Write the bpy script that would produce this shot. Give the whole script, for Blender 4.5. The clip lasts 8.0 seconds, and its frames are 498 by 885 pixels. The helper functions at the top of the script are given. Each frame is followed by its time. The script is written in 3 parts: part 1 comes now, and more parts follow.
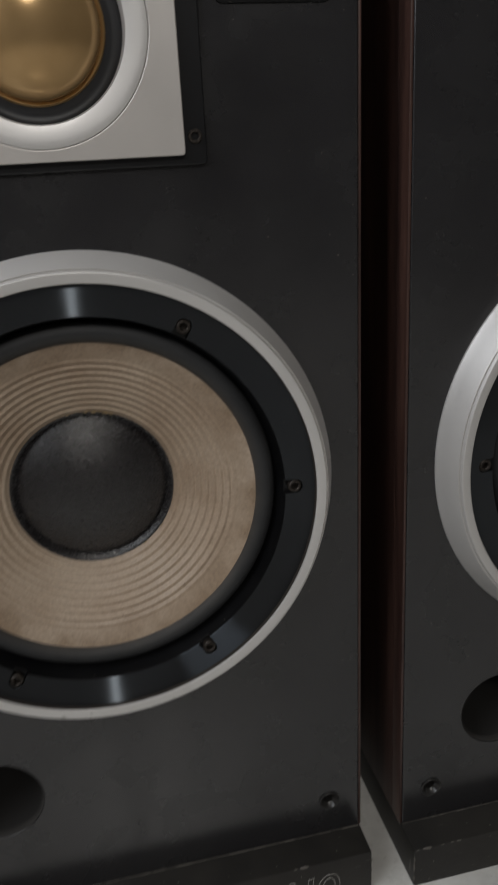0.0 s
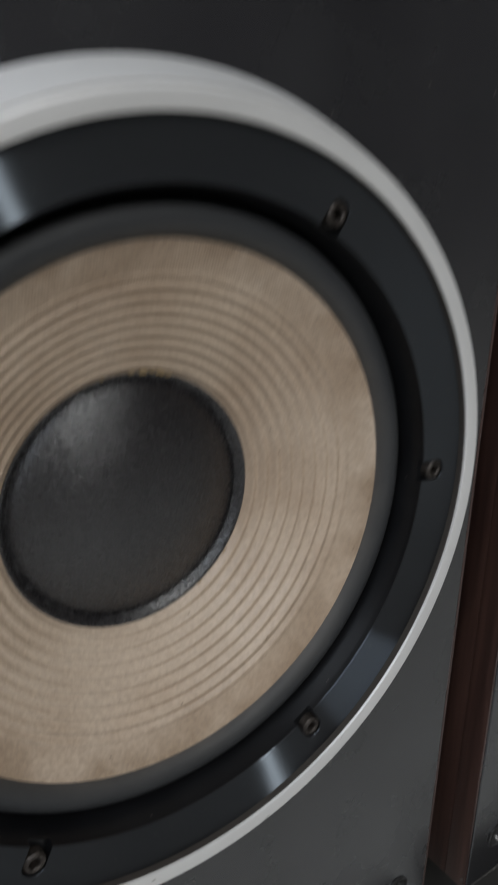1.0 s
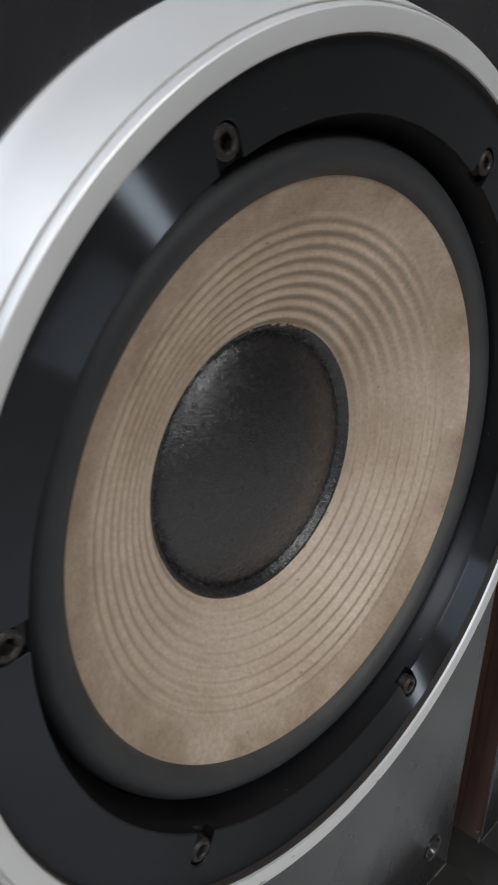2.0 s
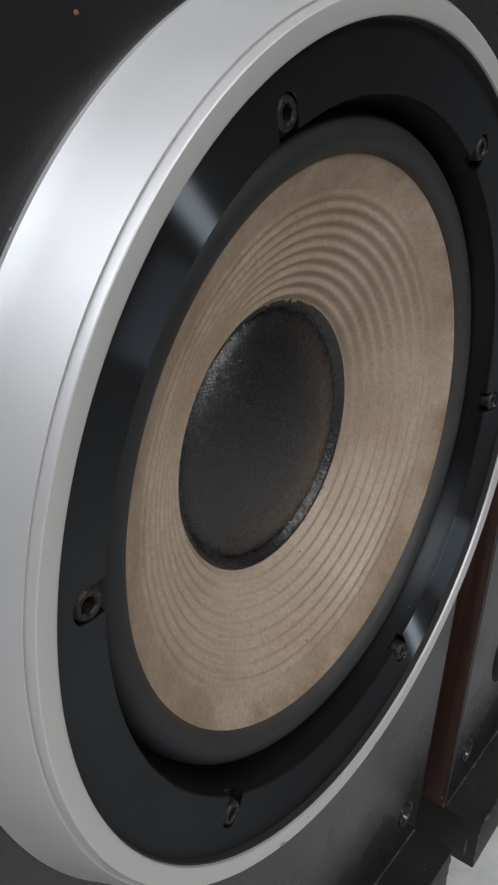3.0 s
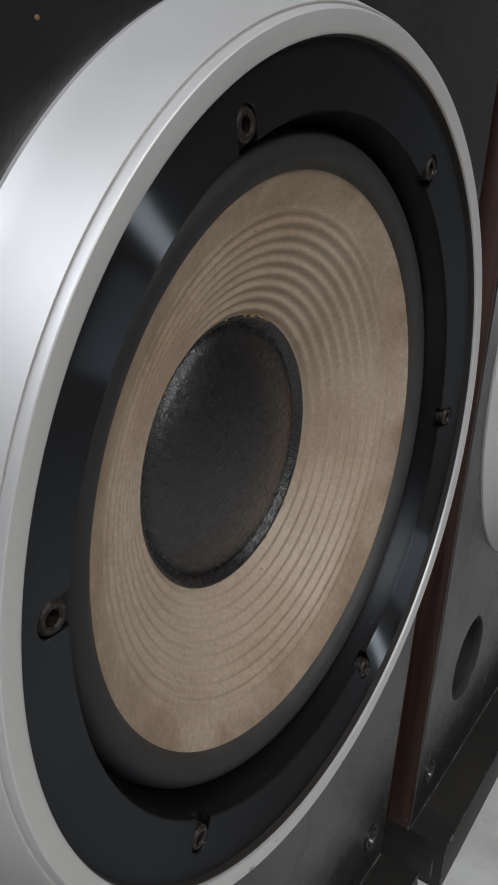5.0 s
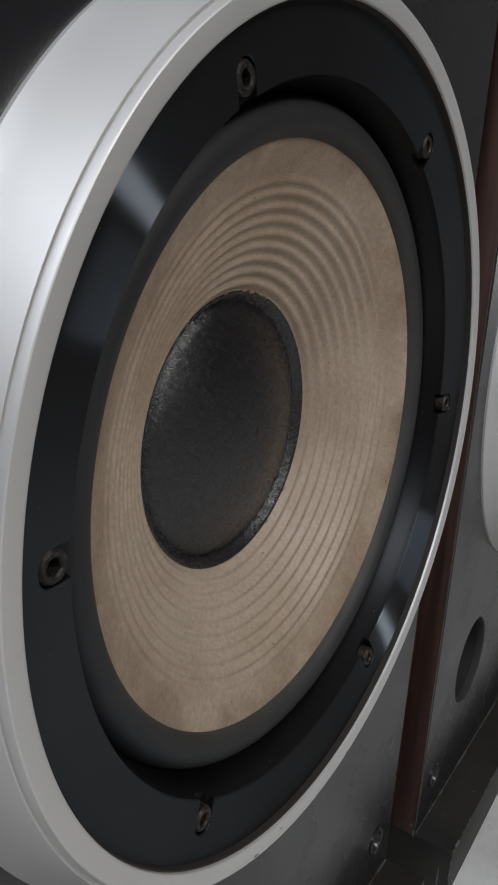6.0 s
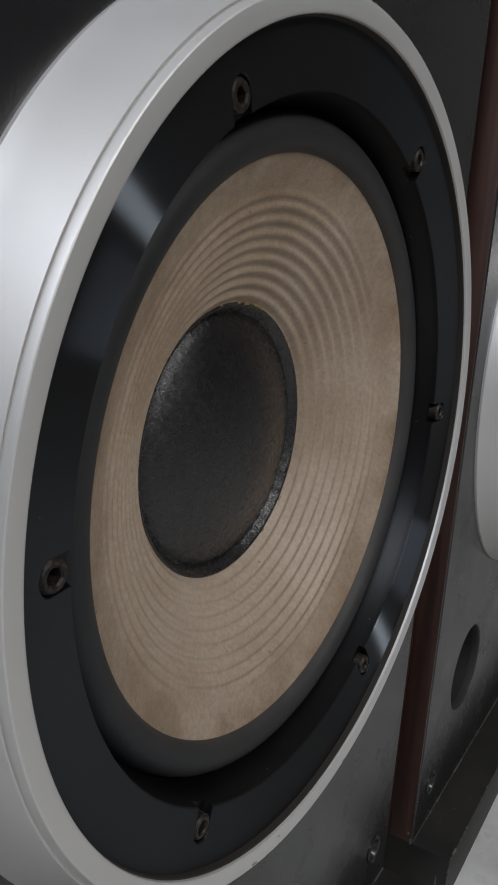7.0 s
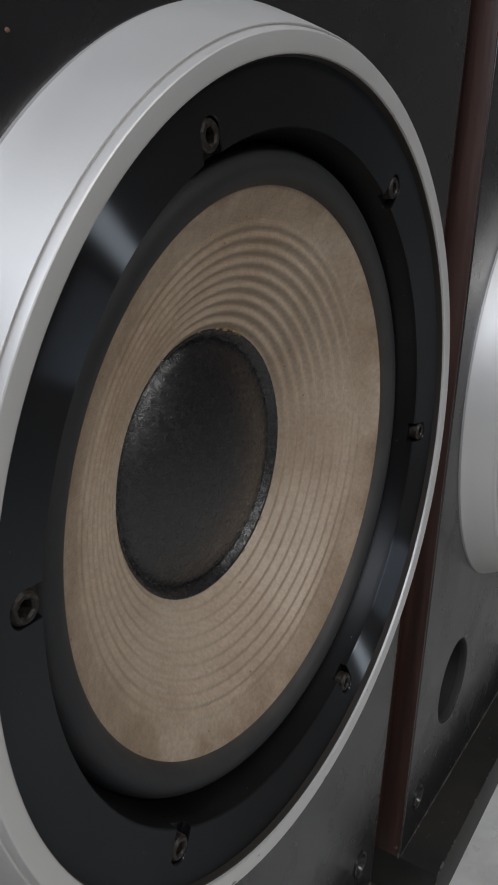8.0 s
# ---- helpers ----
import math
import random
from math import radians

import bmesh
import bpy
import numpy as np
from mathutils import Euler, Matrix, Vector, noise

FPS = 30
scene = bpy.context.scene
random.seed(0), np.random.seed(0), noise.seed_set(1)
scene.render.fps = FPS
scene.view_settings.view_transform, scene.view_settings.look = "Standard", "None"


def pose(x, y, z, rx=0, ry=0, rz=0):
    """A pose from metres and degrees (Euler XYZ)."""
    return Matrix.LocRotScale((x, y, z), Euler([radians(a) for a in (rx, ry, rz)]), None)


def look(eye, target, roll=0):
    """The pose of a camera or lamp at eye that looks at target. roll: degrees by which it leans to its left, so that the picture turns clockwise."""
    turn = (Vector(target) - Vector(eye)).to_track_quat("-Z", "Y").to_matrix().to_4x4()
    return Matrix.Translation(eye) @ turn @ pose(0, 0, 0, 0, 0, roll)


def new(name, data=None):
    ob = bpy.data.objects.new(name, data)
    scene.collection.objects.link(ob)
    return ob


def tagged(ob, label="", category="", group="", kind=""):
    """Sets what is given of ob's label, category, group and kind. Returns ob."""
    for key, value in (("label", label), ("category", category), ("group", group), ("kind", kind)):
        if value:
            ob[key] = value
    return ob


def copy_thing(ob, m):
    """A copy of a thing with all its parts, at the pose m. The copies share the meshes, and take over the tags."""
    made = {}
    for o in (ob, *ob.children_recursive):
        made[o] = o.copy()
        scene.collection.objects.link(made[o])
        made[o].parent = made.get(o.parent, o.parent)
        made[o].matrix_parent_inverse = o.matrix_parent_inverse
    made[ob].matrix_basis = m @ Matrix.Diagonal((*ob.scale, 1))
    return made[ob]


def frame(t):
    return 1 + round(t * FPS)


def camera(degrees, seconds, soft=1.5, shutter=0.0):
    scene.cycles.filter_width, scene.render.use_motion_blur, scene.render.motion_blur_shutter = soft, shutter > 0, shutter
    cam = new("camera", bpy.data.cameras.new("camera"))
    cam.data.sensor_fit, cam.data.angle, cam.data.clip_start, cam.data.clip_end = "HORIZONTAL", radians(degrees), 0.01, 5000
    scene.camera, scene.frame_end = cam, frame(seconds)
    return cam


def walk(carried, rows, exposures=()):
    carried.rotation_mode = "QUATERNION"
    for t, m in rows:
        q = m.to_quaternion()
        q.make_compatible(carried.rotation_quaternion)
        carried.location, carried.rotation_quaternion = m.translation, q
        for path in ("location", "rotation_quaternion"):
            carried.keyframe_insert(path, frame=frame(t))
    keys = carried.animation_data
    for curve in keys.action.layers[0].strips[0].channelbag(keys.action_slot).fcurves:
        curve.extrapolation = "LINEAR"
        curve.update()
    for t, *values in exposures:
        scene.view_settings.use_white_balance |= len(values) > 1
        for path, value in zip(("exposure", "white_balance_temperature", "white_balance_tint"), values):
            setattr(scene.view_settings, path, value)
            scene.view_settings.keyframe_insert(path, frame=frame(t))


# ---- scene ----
cam = camera(36.2, 8.0, soft=1.9, shutter=0.5)
PATH = [
    (0, (0.01, -0.495, 0.623), (0.387, 1.338, -0.081), -3.1),
    (0.3, (-0.037, -0.426, 0.64), (0.589, 1.325, -0.096), -2.1),
    (0.5, (-0.077, -0.351, 0.63), (0.731, 1.312, -0.131), -1.3),
    (0.7, (-0.104, -0.283, 0.623), (0.822, 1.309, -0.156), -0.4),
    (1, (-0.13, -0.247, 0.543), (0.94, 1.291, -0.157), 0.8),
    (1.2, (-0.149, -0.214, 0.522), (1.008, 1.242, -0.213), 1.5),
    (1.5, (-0.174, -0.193, 0.516), (1.059, 1.2, -0.218), 2.2),
    (1.7, (-0.194, -0.19, 0.516), (1.109, 1.16, -0.178), 2.5),
    (2, (-0.218, -0.168, 0.518), (1.157, 1.112, -0.165), 3.0),
    (3.3, (-0.254, -0.145, 0.506), (1.297, 0.935, -0.149), 4.3),
    (3.5, (-0.254, -0.145, 0.507), (1.31, 0.92, -0.14), 4.3),
    (4, (-0.256, -0.146, 0.507), (1.326, 0.896, -0.134), 4.4),
    (4.5, (-0.254, -0.143, 0.506), (1.343, 0.884, -0.121), 4.4),
    (5.8, (-0.258, -0.144, 0.485), (1.374, 0.892, -0.029), 3.9),
    (6, (-0.258, -0.144, 0.481), (1.376, 0.886, -0.036), 3.8),
    (6.5, (-0.256, -0.144, 0.479), (1.389, 0.878, -0.023), 3.7),
    (7, (-0.261, -0.145, 0.482), (1.386, 0.877, -0.011), 3.6),
    (7.5, (-0.264, -0.152, 0.489), (1.385, 0.872, 0.005), 3.4),
    (8, (-0.26, -0.153, 0.49), (1.395, 0.866, 0.018), 3.4),
]
walk(cam, [(t, look(eye, target, roll)) for t, eye, target, roll in PATH],
     exposures=[(0.0, -0.50, 6400, 10), (0.3, 0.16, 6080, 9), (0.7, 0.30, 5980, 9), (1.0, 0.15, 6000, 8), (1.5, 0.12, 5980, 9), (2.0, 0.23, 5980, 9), (3.5, -0.14, 6100, 10), (4.5, -0.14, 6100, 10), (6.0, -0.20, 6100, 10), (8.0, -0.38, 6080, 10)])

# ---- world and light ----
world = bpy.data.worlds.new("sky")
scene.world = world
world.use_nodes = True
wn = world.node_tree
sky = wn.nodes.new("ShaderNodeTexSky")
sky.sky_type = "NISHITA"
sky.sun_disc = False
sky.sun_elevation = radians(38)
sky.sun_rotation = radians(200)
wn.links.new(sky.outputs[0], wn.nodes["Background"].inputs[0])
wn.nodes["Background"].inputs[1].default_value = 0.1


def lamp(name, size_x, size_y, power, color, m):
    data = bpy.data.lights.new(name, "AREA")
    data.shape, data.size, data.size_y, data.energy, data.color = "RECTANGLE", size_x, size_y, power, color
    ob = new(name, data)
    ob.matrix_world = m
    return ob


ROOM_X0, ROOM_X1, ROOM_Y0, ROOM_Y1, ROOM_H = -1.25, 3.6, -3.9, 0.46, 2.7
FLOOR_Z = 0.009
# broad light from the left; the side window it comes through is unseen, added
lamp("assumed_window_light", 1.08, 1.66, 31.0, (0.97, 0.985, 1.0), look((ROOM_X0 + 0.02, -0.72, 1.75), (0.6, -0.72, 1.3), 90))

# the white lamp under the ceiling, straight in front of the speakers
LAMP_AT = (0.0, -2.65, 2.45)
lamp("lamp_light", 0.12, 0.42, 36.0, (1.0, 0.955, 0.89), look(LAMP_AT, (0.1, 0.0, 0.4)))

# ---- materials ----
def mat(name, base=(0.5, 0.5, 0.5), rough=0.5, metal=0.0, spec=0.5):
    m = bpy.data.materials.new(name)
    m.use_nodes = True
    b = m.node_tree.nodes["Principled BSDF"]
    b.inputs["Base Color"].default_value = (*base, 1)
    b.inputs["Roughness"].default_value = rough
    b.inputs["Metallic"].default_value = metal
    b.inputs["Specular IOR Level"].default_value = spec
    return m, m.node_tree.nodes, m.node_tree.links, b


def noise_tex(n, l, scale, detail=4.0, rough=0.55, stretch=None, coord="Object"):
    tc = n.new("ShaderNodeTexCoord")
    tex = n.new("ShaderNodeTexNoise")
    tex.inputs["Scale"].default_value = scale
    tex.inputs["Detail"].default_value = detail
    tex.inputs["Roughness"].default_value = rough
    if stretch:
        mp = n.new("ShaderNodeMapping")
        mp.inputs["Scale"].default_value = stretch
        l.new(tc.outputs[coord], mp.inputs[0])
        l.new(mp.outputs[0], tex.inputs["Vector"])
    else:
        l.new(tc.outputs[coord], tex.inputs["Vector"])
    return tex.outputs["Fac"]


def ramp(n, l, fac, stops):
    r = n.new("ShaderNodeValToRGB")
    e = r.color_ramp.elements
    while len(e) < len(stops):
        e.new(0.5)
    for el, (p, c) in zip(e, stops):
        el.position = p
        el.color = (*c, 1) if len(c) == 3 else c
    l.new(fac, r.inputs[0])
    return r.outputs[0]


def grey(v):
    return (v, v, v)


def mix(n, l, fac, a, b, mode="MIX"):
    m = n.new("ShaderNodeMix")
    m.data_type, m.blend_type = "RGBA", mode
    for sock, v in ((m.inputs[0], fac), (m.inputs[6], a), (m.inputs[7], b)):
        if isinstance(v, (int, float)):
            sock.default_value = v
        elif isinstance(v, tuple):
            sock.default_value = (*v, 1)
        else:
            l.new(v, sock)
    return m.outputs[2]


def bump(n, l, b, height, strength, dist):
    k = n.new("ShaderNodeBump")
    k.inputs["Strength"].default_value = strength
    k.inputs["Distance"].default_value = dist
    l.new(height, k.inputs["Height"])
    last = b.inputs["Normal"].links
    if last:
        l.new(last[0].from_socket, k.inputs["Normal"])
    l.new(k.outputs[0], b.inputs["Normal"])


def specks(n, l, scale, size, keep):
    """Small round specks: 1 inside a speck."""
    tc = n.new("ShaderNodeTexCoord")
    v = n.new("ShaderNodeTexVoronoi")
    v.inputs["Scale"].default_value = scale
    l.new(tc.outputs["Object"], v.inputs["Vector"])
    near = n.new("ShaderNodeMath")
    near.operation = "LESS_THAN"
    near.inputs[1].default_value = size
    l.new(v.outputs["Distance"], near.inputs[0])
    sep = n.new("ShaderNodeSeparateColor")
    l.new(v.outputs["Color"], sep.inputs[0])
    some = n.new("ShaderNodeMath")
    some.operation = "LESS_THAN"
    some.inputs[1].default_value = keep
    l.new(sep.outputs[0], some.inputs[0])
    both = n.new("ShaderNodeMath")
    both.operation = "MULTIPLY"
    l.new(near.outputs[0], both.inputs[0])
    l.new(some.outputs[0], both.inputs[1])
    return both.outputs[0]


def m_baffle():
    m, n, l, b = mat("black_satin_baffle", rough=0.30, spec=0.72)
    big = noise_tex(n, l, 7.0, 3)
    fine = noise_tex(n, l, 900.0, 2)
    col = ramp(n, l, big, [(0.3, (0.0135, 0.0131, 0.0142)), (0.7, (0.0215, 0.0209, 0.0222))])
    dust = specks(n, l, 190.0, 0.07, 0.10)
    l.new(mix(n, l, dust, col, (0.20, 0.18, 0.15)), b.inputs["Base Color"])
    l.new(ramp(n, l, noise_tex(n, l, 22.0, 5), [(0.3, grey(0.20)), (0.75, grey(0.33))]), b.inputs["Roughness"])
    bump(n, l, b, fine, 0.12, 0.0003)
    return m


def m_silver(name="brushed_silver_trim", base=0.63, rough=0.47, metal=0.5, warm=0.985):
    m, n, l, b = mat(name, rough=rough, metal=metal)
    big = noise_tex(n, l, 9.0, 4)
    fine = noise_tex(n, l, 700.0, 3)
    l.new(ramp(n, l, big, [(0.3, (base * 0.96, base * 0.95 * warm, base * 0.94 * warm * warm)), (0.7, (base * 1.04, base * 1.03 * warm, base * 1.02 * warm * warm))]),
          b.inputs["Base Color"])
    l.new(ramp(n, l, noise_tex(n, l, 40.0, 4), [(0.3, grey(rough - 0.04)), (0.7, grey(rough + 0.05))]), b.inputs["Roughness"])
    bump(n, l, b, fine, 0.12, 0.0002)
    return m


def m_plate():
    """Black paint over fine concentric turning marks: a dull body under a gloss that spreads across the marks."""
    m, n, l, b = mat("black_turned_plate", rough=0.6, spec=0.06)
    dust = specks(n, l, 330.0, 0.06, 0.07)
    l.new(mix(n, l, dust, ramp(n, l, noise_tex(n, l, 30.0, 4), [(0.3, (0.0066, 0.0060, 0.0060)), (0.7, (0.0100, 0.0092, 0.0091))]),
              (0.16, 0.15, 0.13)), b.inputs["Base Color"])
    tan = n.new("ShaderNodeTangent")
    tan.direction_type, tan.axis = "RADIAL", "Y"
    gloss = n.new("ShaderNodeBsdfAnisotropic")
    gloss.inputs["Color"].default_value = (0.77, 0.88, 1.0, 1)
    gloss.inputs["Anisotropy"].default_value = 0.87
    l.new(ramp(n, l, noise_tex(n, l, 60.0, 5), [(0.3, grey(0.285)), (0.75, grey(0.315))]), gloss.inputs["Roughness"])
    l.new(tan.outputs[0], gloss.inputs["Tangent"])
    blend = n.new("ShaderNodeMixShader")
    blend.inputs[0].default_value = 0.055
    l.new(b.outputs[0], blend.inputs[1])
    l.new(gloss.outputs[0], blend.inputs[2])
    l.new(blend.outputs[0], n["Material Output"].inputs["Surface"])
    return m


def m_rubber():
    m, n, l, b = mat("black_rubber_surround", rough=0.6, spec=0.35)
    col = ramp(n, l, noise_tex(n, l, 25.0, 4), [(0.3, (0.017, 0.0178, 0.0192)), (0.75, (0.028, 0.0284, 0.0295))])
    # patchy and paler brown towards the inner flank beside the cone
    tc = n.new("ShaderNodeTexCoord")
    flat = n.new("ShaderNodeVectorMath")
    flat.operation = "MULTIPLY"
    flat.inputs[1].default_value = (1, 0, 1)
    l.new(tc.outputs["Object"], flat.inputs[0])
    ln = n.new("ShaderNodeVectorMath")
    ln.operation = "LENGTH"
    l.new(flat.outputs[0], ln.inputs[0])
    inner = ramp(n, l, ln.outputs["Value"], [(0.1135, grey(0.75)), (0.1165, grey(0.32)), (0.1205, grey(0.0))])
    patchy = ramp(n, l, noise_tex(n, l, 40.0, 5, 0.6), [(0.25, grey(0.35)), (0.65, grey(1.0))])
    l.new(mix(n, l, mix(n, l, 1.0, inner, patchy, "MULTIPLY"), col, (0.085, 0.075, 0.064)), b.inputs["Base Color"])
    bump(n, l, b, noise_tex(n, l, 1200.0, 2), 0.3, 0.0003)
    return m


def m_basket():
    m, n, l, b = mat("dusty_black_basket", rough=0.34, spec=0.25)
    dust = specks(n, l, 420.0, 0.13, 0.035)
    col = ramp(n, l, noise_tex(n, l, 40.0, 4), [(0.3, (0.003, 0.003, 0.0035)), (0.75, (0.006, 0.006, 0.0065))])
    l.new(mix(n, l, dust, col, (0.13, 0.12, 0.10)), b.inputs["Base Color"])
    return m


def m_cone():
    m, n, l, b = mat("aged_tan_paper_cone", rough=0.42, spec=0.5)
    blot = noise_tex(n, l, 14.0, 5, 0.6)
    col = ramp(n, l, blot, [(0.30, (0.30, 0.214, 0.145)), (0.52, (0.40, 0.307, 0.224)), (0.75, (0.47, 0.376, 0.288))])
    # brown age stains, denser in the smooth outer band of the paper
    tc = n.new("ShaderNodeTexCoord")
    sx = n.new("ShaderNodeSeparateXYZ")
    l.new(tc.outputs["Object"], sx.inputs[0])
    flat = n.new("ShaderNodeCombineXYZ")
    l.new(sx.outputs[0], flat.inputs[0])
    l.new(sx.outputs[2], flat.inputs[1])
    ln = n.new("ShaderNodeVectorMath")
    ln.operation = "LENGTH"
    l.new(flat.outputs[0], ln.inputs[0])
    rim = ramp(n, l, ln.outputs["Value"], [(0.0935, grey(0.0)), (0.104, grey(0.6)), (0.1135, grey(1.0))])
    st = ramp(n, l, noise_tex(n, l, 48.0, 6, 0.65), [(0.38, grey(0.12)), (0.68, grey(0.9))])
    amount = mix(n, l, 1.0, rim, st, "MULTIPLY")
    col = mix(n, l, amount, col, (0.205, 0.140, 0.085))
    grain = ramp(n, l, noise_tex(n, l, 520.0, 4, 0.65), [(0.34, grey(0.70)), (0.62, grey(1.08))])
    col = mix(n, l, 0.6, col, grain, "MULTIPLY")
    l.new(mix(n, l, specks(n, l, 210.0, 0.10, 0.05), col, (0.12, 0.08, 0.05)), b.inputs["Base Color"])
    bump(n, l, b, noise_tex(n, l, 900.0, 3, 0.6), 0.35, 0.0004)
    # open weave pressed into the paper
    weave = None
    for axis in ("X", "Z"):
        w = n.new("ShaderNodeTexWave")
        w.wave_type, w.bands_direction = "BANDS", axis
        w.inputs["Scale"].default_value = 270.0
        w.inputs["Distortion"].default_value = 2.2
        w.inputs["Detail"].default_value = 2.0
        w.inputs["Detail Scale"].default_value = 0.6
        l.new(tc.outputs["Object"], w.inputs["Vector"])
        weave = w.outputs["Fac"] if weave is None else mix(n, l, 0.5, weave, w.outputs["Fac"])
    bump(n, l, b, weave, 0.24, 0.0003)
    bump(n, l, b, noise_tex(n, l, 260.0, 4, 0.6), 0.25, 0.0006)
    return m


def m_cap():
    """Black coated paper with a pebbled, leathery grain."""
    m, n, l, b = mat("black_coated_paper_cap", rough=0.3, spec=0.7)
    l.new(ramp(n, l, noise_tex(n, l, 30.0, 4), [(0.3, (0.0090, 0.0080, 0.0086)), (0.75, (0.0145, 0.0128, 0.0134))]), b.inputs["Base Color"])
    l.new(ramp(n, l, noise_tex(n, l, 420.0, 3), [(0.35, grey(0.21)), (0.7, grey(0.33))]), b.inputs["Roughness"])
    tc = n.new("ShaderNodeTexCoord")
    mp = n.new("ShaderNodeMapping")
    mp.inputs["Scale"].default_value = (0.62, 1.0, 1.35)
    l.new(tc.outputs["Object"], mp.inputs[0])
    pebbles = n.new("ShaderNodeTexVoronoi")
    pebbles.feature = "SMOOTH_F1"
    pebbles.inputs["Scale"].default_value = 1650.0
    pebbles.inputs["Smoothness"].default_value = 0.35
    l.new(mp.outputs[0], pebbles.inputs["Vector"])
    bump(n, l, b, pebbles.outputs["Distance"], 0.8, 0.00018)
    bump(n, l, b, noise_tex(n, l, 2200.0, 2, 0.6, (0.7, 1.0, 1.3)), 0.4, 0.0002)
    return m


def m_wood():
    m, n, l, b = mat("dark_rosewood_veneer", rough=0.42)
    g = noise_tex(n, l, 26.0, 6, 0.65, (3.0, 3.0, 0.16))
    l.new(ramp(n, l, g, [(0.3, (0.020, 0.0097, 0.0077)), (0.5, (0.048, 0.0235, 0.0180)), (0.72, (0.092, 0.047, 0.035))]), b.inputs["Base Color"])
    bump(n, l, b, noise_tex(n, l, 120.0, 4, 0.6, (3.0, 3.0, 0.12)), 0.25, 0.0005)
    return m


def m_plinth():
    m, n, l, b = mat("scuffed_black_plinth_paint", rough=0.5, spec=0.35)
    col = ramp(n, l, noise_tex(n, l, 18.0, 5), [(0.3, (0.011, 0.0103, 0.0095)), (0.75, (0.027, 0.0245, 0.021))])
    col = mix(n, l, specks(n, l, 260.0, 0.10, 0.09), col, (0.30, 0.28, 0.25))
    scr = ramp(n, l, noise_tex(n, l, 35.0, 6, 0.7, (1.0, 2.0, 5.0)), [(0.66, grey(0.0)), (0.74, grey(0.55))])
    l.new(mix(n, l, scr, col, (0.16, 0.14, 0.12)), b.inputs["Base Color"])
    bump(n, l, b, noise_tex(n, l, 300.0, 4), 0.3, 0.0005)
    return m


def m_screw():
    m, n, l, b = mat("bronzed_steel_screw", rough=0.5, metal=0.6)
    l.new(ramp(n, l, noise_tex(n, l, 700.0, 4), [(0.32, (0.016, 0.013, 0.011)), (0.55, (0.038, 0.031, 0.026)), (0.78, (0.10, 0.085, 0.072))]),
          b.inputs["Base Color"])
    bump(n, l, b, noise_tex(n, l, 1600.0, 3), 0.4, 0.0003)
    return m


def m_gold():
    m, n, l, b = mat("gold_metal_dome", rough=0.19, metal=0.6)
    l.new(ramp(n, l, noise_tex(n, l, 25.0, 4), [(0.3, (0.42, 0.265, 0.115)), (0.7, (0.52, 0.34, 0.16))]), b.inputs["Base Color"])
    return m


def m_floor():
    m, n, l, b = mat("pale_floor_tile", rough=0.3)
    l.new(ramp(n, l, noise_tex(n, l, 9.0, 7, 0.65), [(0.3, (0.47, 0.455, 0.43)), (0.5, (0.61, 0.60, 0.57)), (0.72, (0.73, 0.72, 0.69))]),
          b.inputs["Base Color"])
    l.new(ramp(n, l, noise_tex(n, l, 60.0, 4), [(0.3, grey(0.22)), (0.7, grey(0.42))]), b.inputs["Roughness"])
    return m


def m_paint(name, base):
    m, n, l, b = mat(name, rough=0.85)
    l.new(ramp(n, l, noise_tex(n, l, 3.0, 5), [(0.3, tuple(c * 0.94 for c in base)), (0.7, base)]), b.inputs["Base Color"])
    bump(n, l, b, noise_tex(n, l, 160.0, 3), 0.2, 0.001)
    return m


BAFFLE, SILVER, PLATE, RUBBER = m_baffle(), m_silver(), m_plate(), m_rubber()
SILVER_FLAT = m_silver("satin_silver_plate", 0.53, 0.44, 0.4, 0.955)
BASKET, CONE, CAP, WOOD = m_basket(), m_cone(), m_cap(), m_wood()
PLINTH, SCREW, GOLD, FLOOR = m_plinth(), m_screw(), m_gold(), m_floor()
WALL, CEIL = m_paint("warm_white_wall_paint", (0.22, 0.21, 0.20)), m_paint("white_ceiling_paint", (0.55, 0.545, 0.53))
HOLE = mat("dark_port_card", (0.010, 0.009, 0.008), 0.8)[0]
SOCKET = mat("black_plastic_socket", (0.02, 0.019, 0.018), 0.28)[0]
GROOVE = mat("dark_groove", (0.02, 0.02, 0.02), 0.6)[0]
PRINT = mat("grey_printed_line", (0.30, 0.29, 0.27), 0.5)[0]
GLUE = mat("amber_glue", (0.24, 0.17, 0.08), 0.3)[0]
DUST = mat("pale_dust", (0.11, 0.10, 0.088), 0.9)[0]
SPECK = mat("dull_orange_paint", (0.13, 0.07, 0.035), 0.6)[0]
# shade of the gap inside the trim, put into colour and browned by dirt
GAP_DARK = mat("gap_shade_and_grime", (0.022, 0.017, 0.013), 0.8)[0]
BEZEL = mat("black_gloss_bezel", (0.007, 0.007, 0.008), 0.3)[0]
MID_ROLL = mat("matt_black_roll", (0.011, 0.0115, 0.013), 0.5)[0]
PORT_LIP = mat("dusty_lit_port_edge", (0.022, 0.020, 0.018), 0.85)[0]
CHIP = mat("dull_chipped_metal", (0.25, 0.24, 0.22), 0.6)[0]
WHITE_FRAME = mat("white_frame_paint", (0.78, 0.78, 0.76), 0.4)[0]


# ---- mesh helpers ----
def part(name, bm, material, parent=None, label="", at=(0, 0, 0), smooth=True, angle=35):
    """Links a bmesh as one mesh object, under a thing or a part."""
    bmesh.ops.recalc_face_normals(bm, faces=bm.faces)
    me = bpy.data.meshes.new(name)
    bm.to_mesh(me)
    bm.free()
    return part_mesh(name, me, material, parent, label, at, smooth, angle)


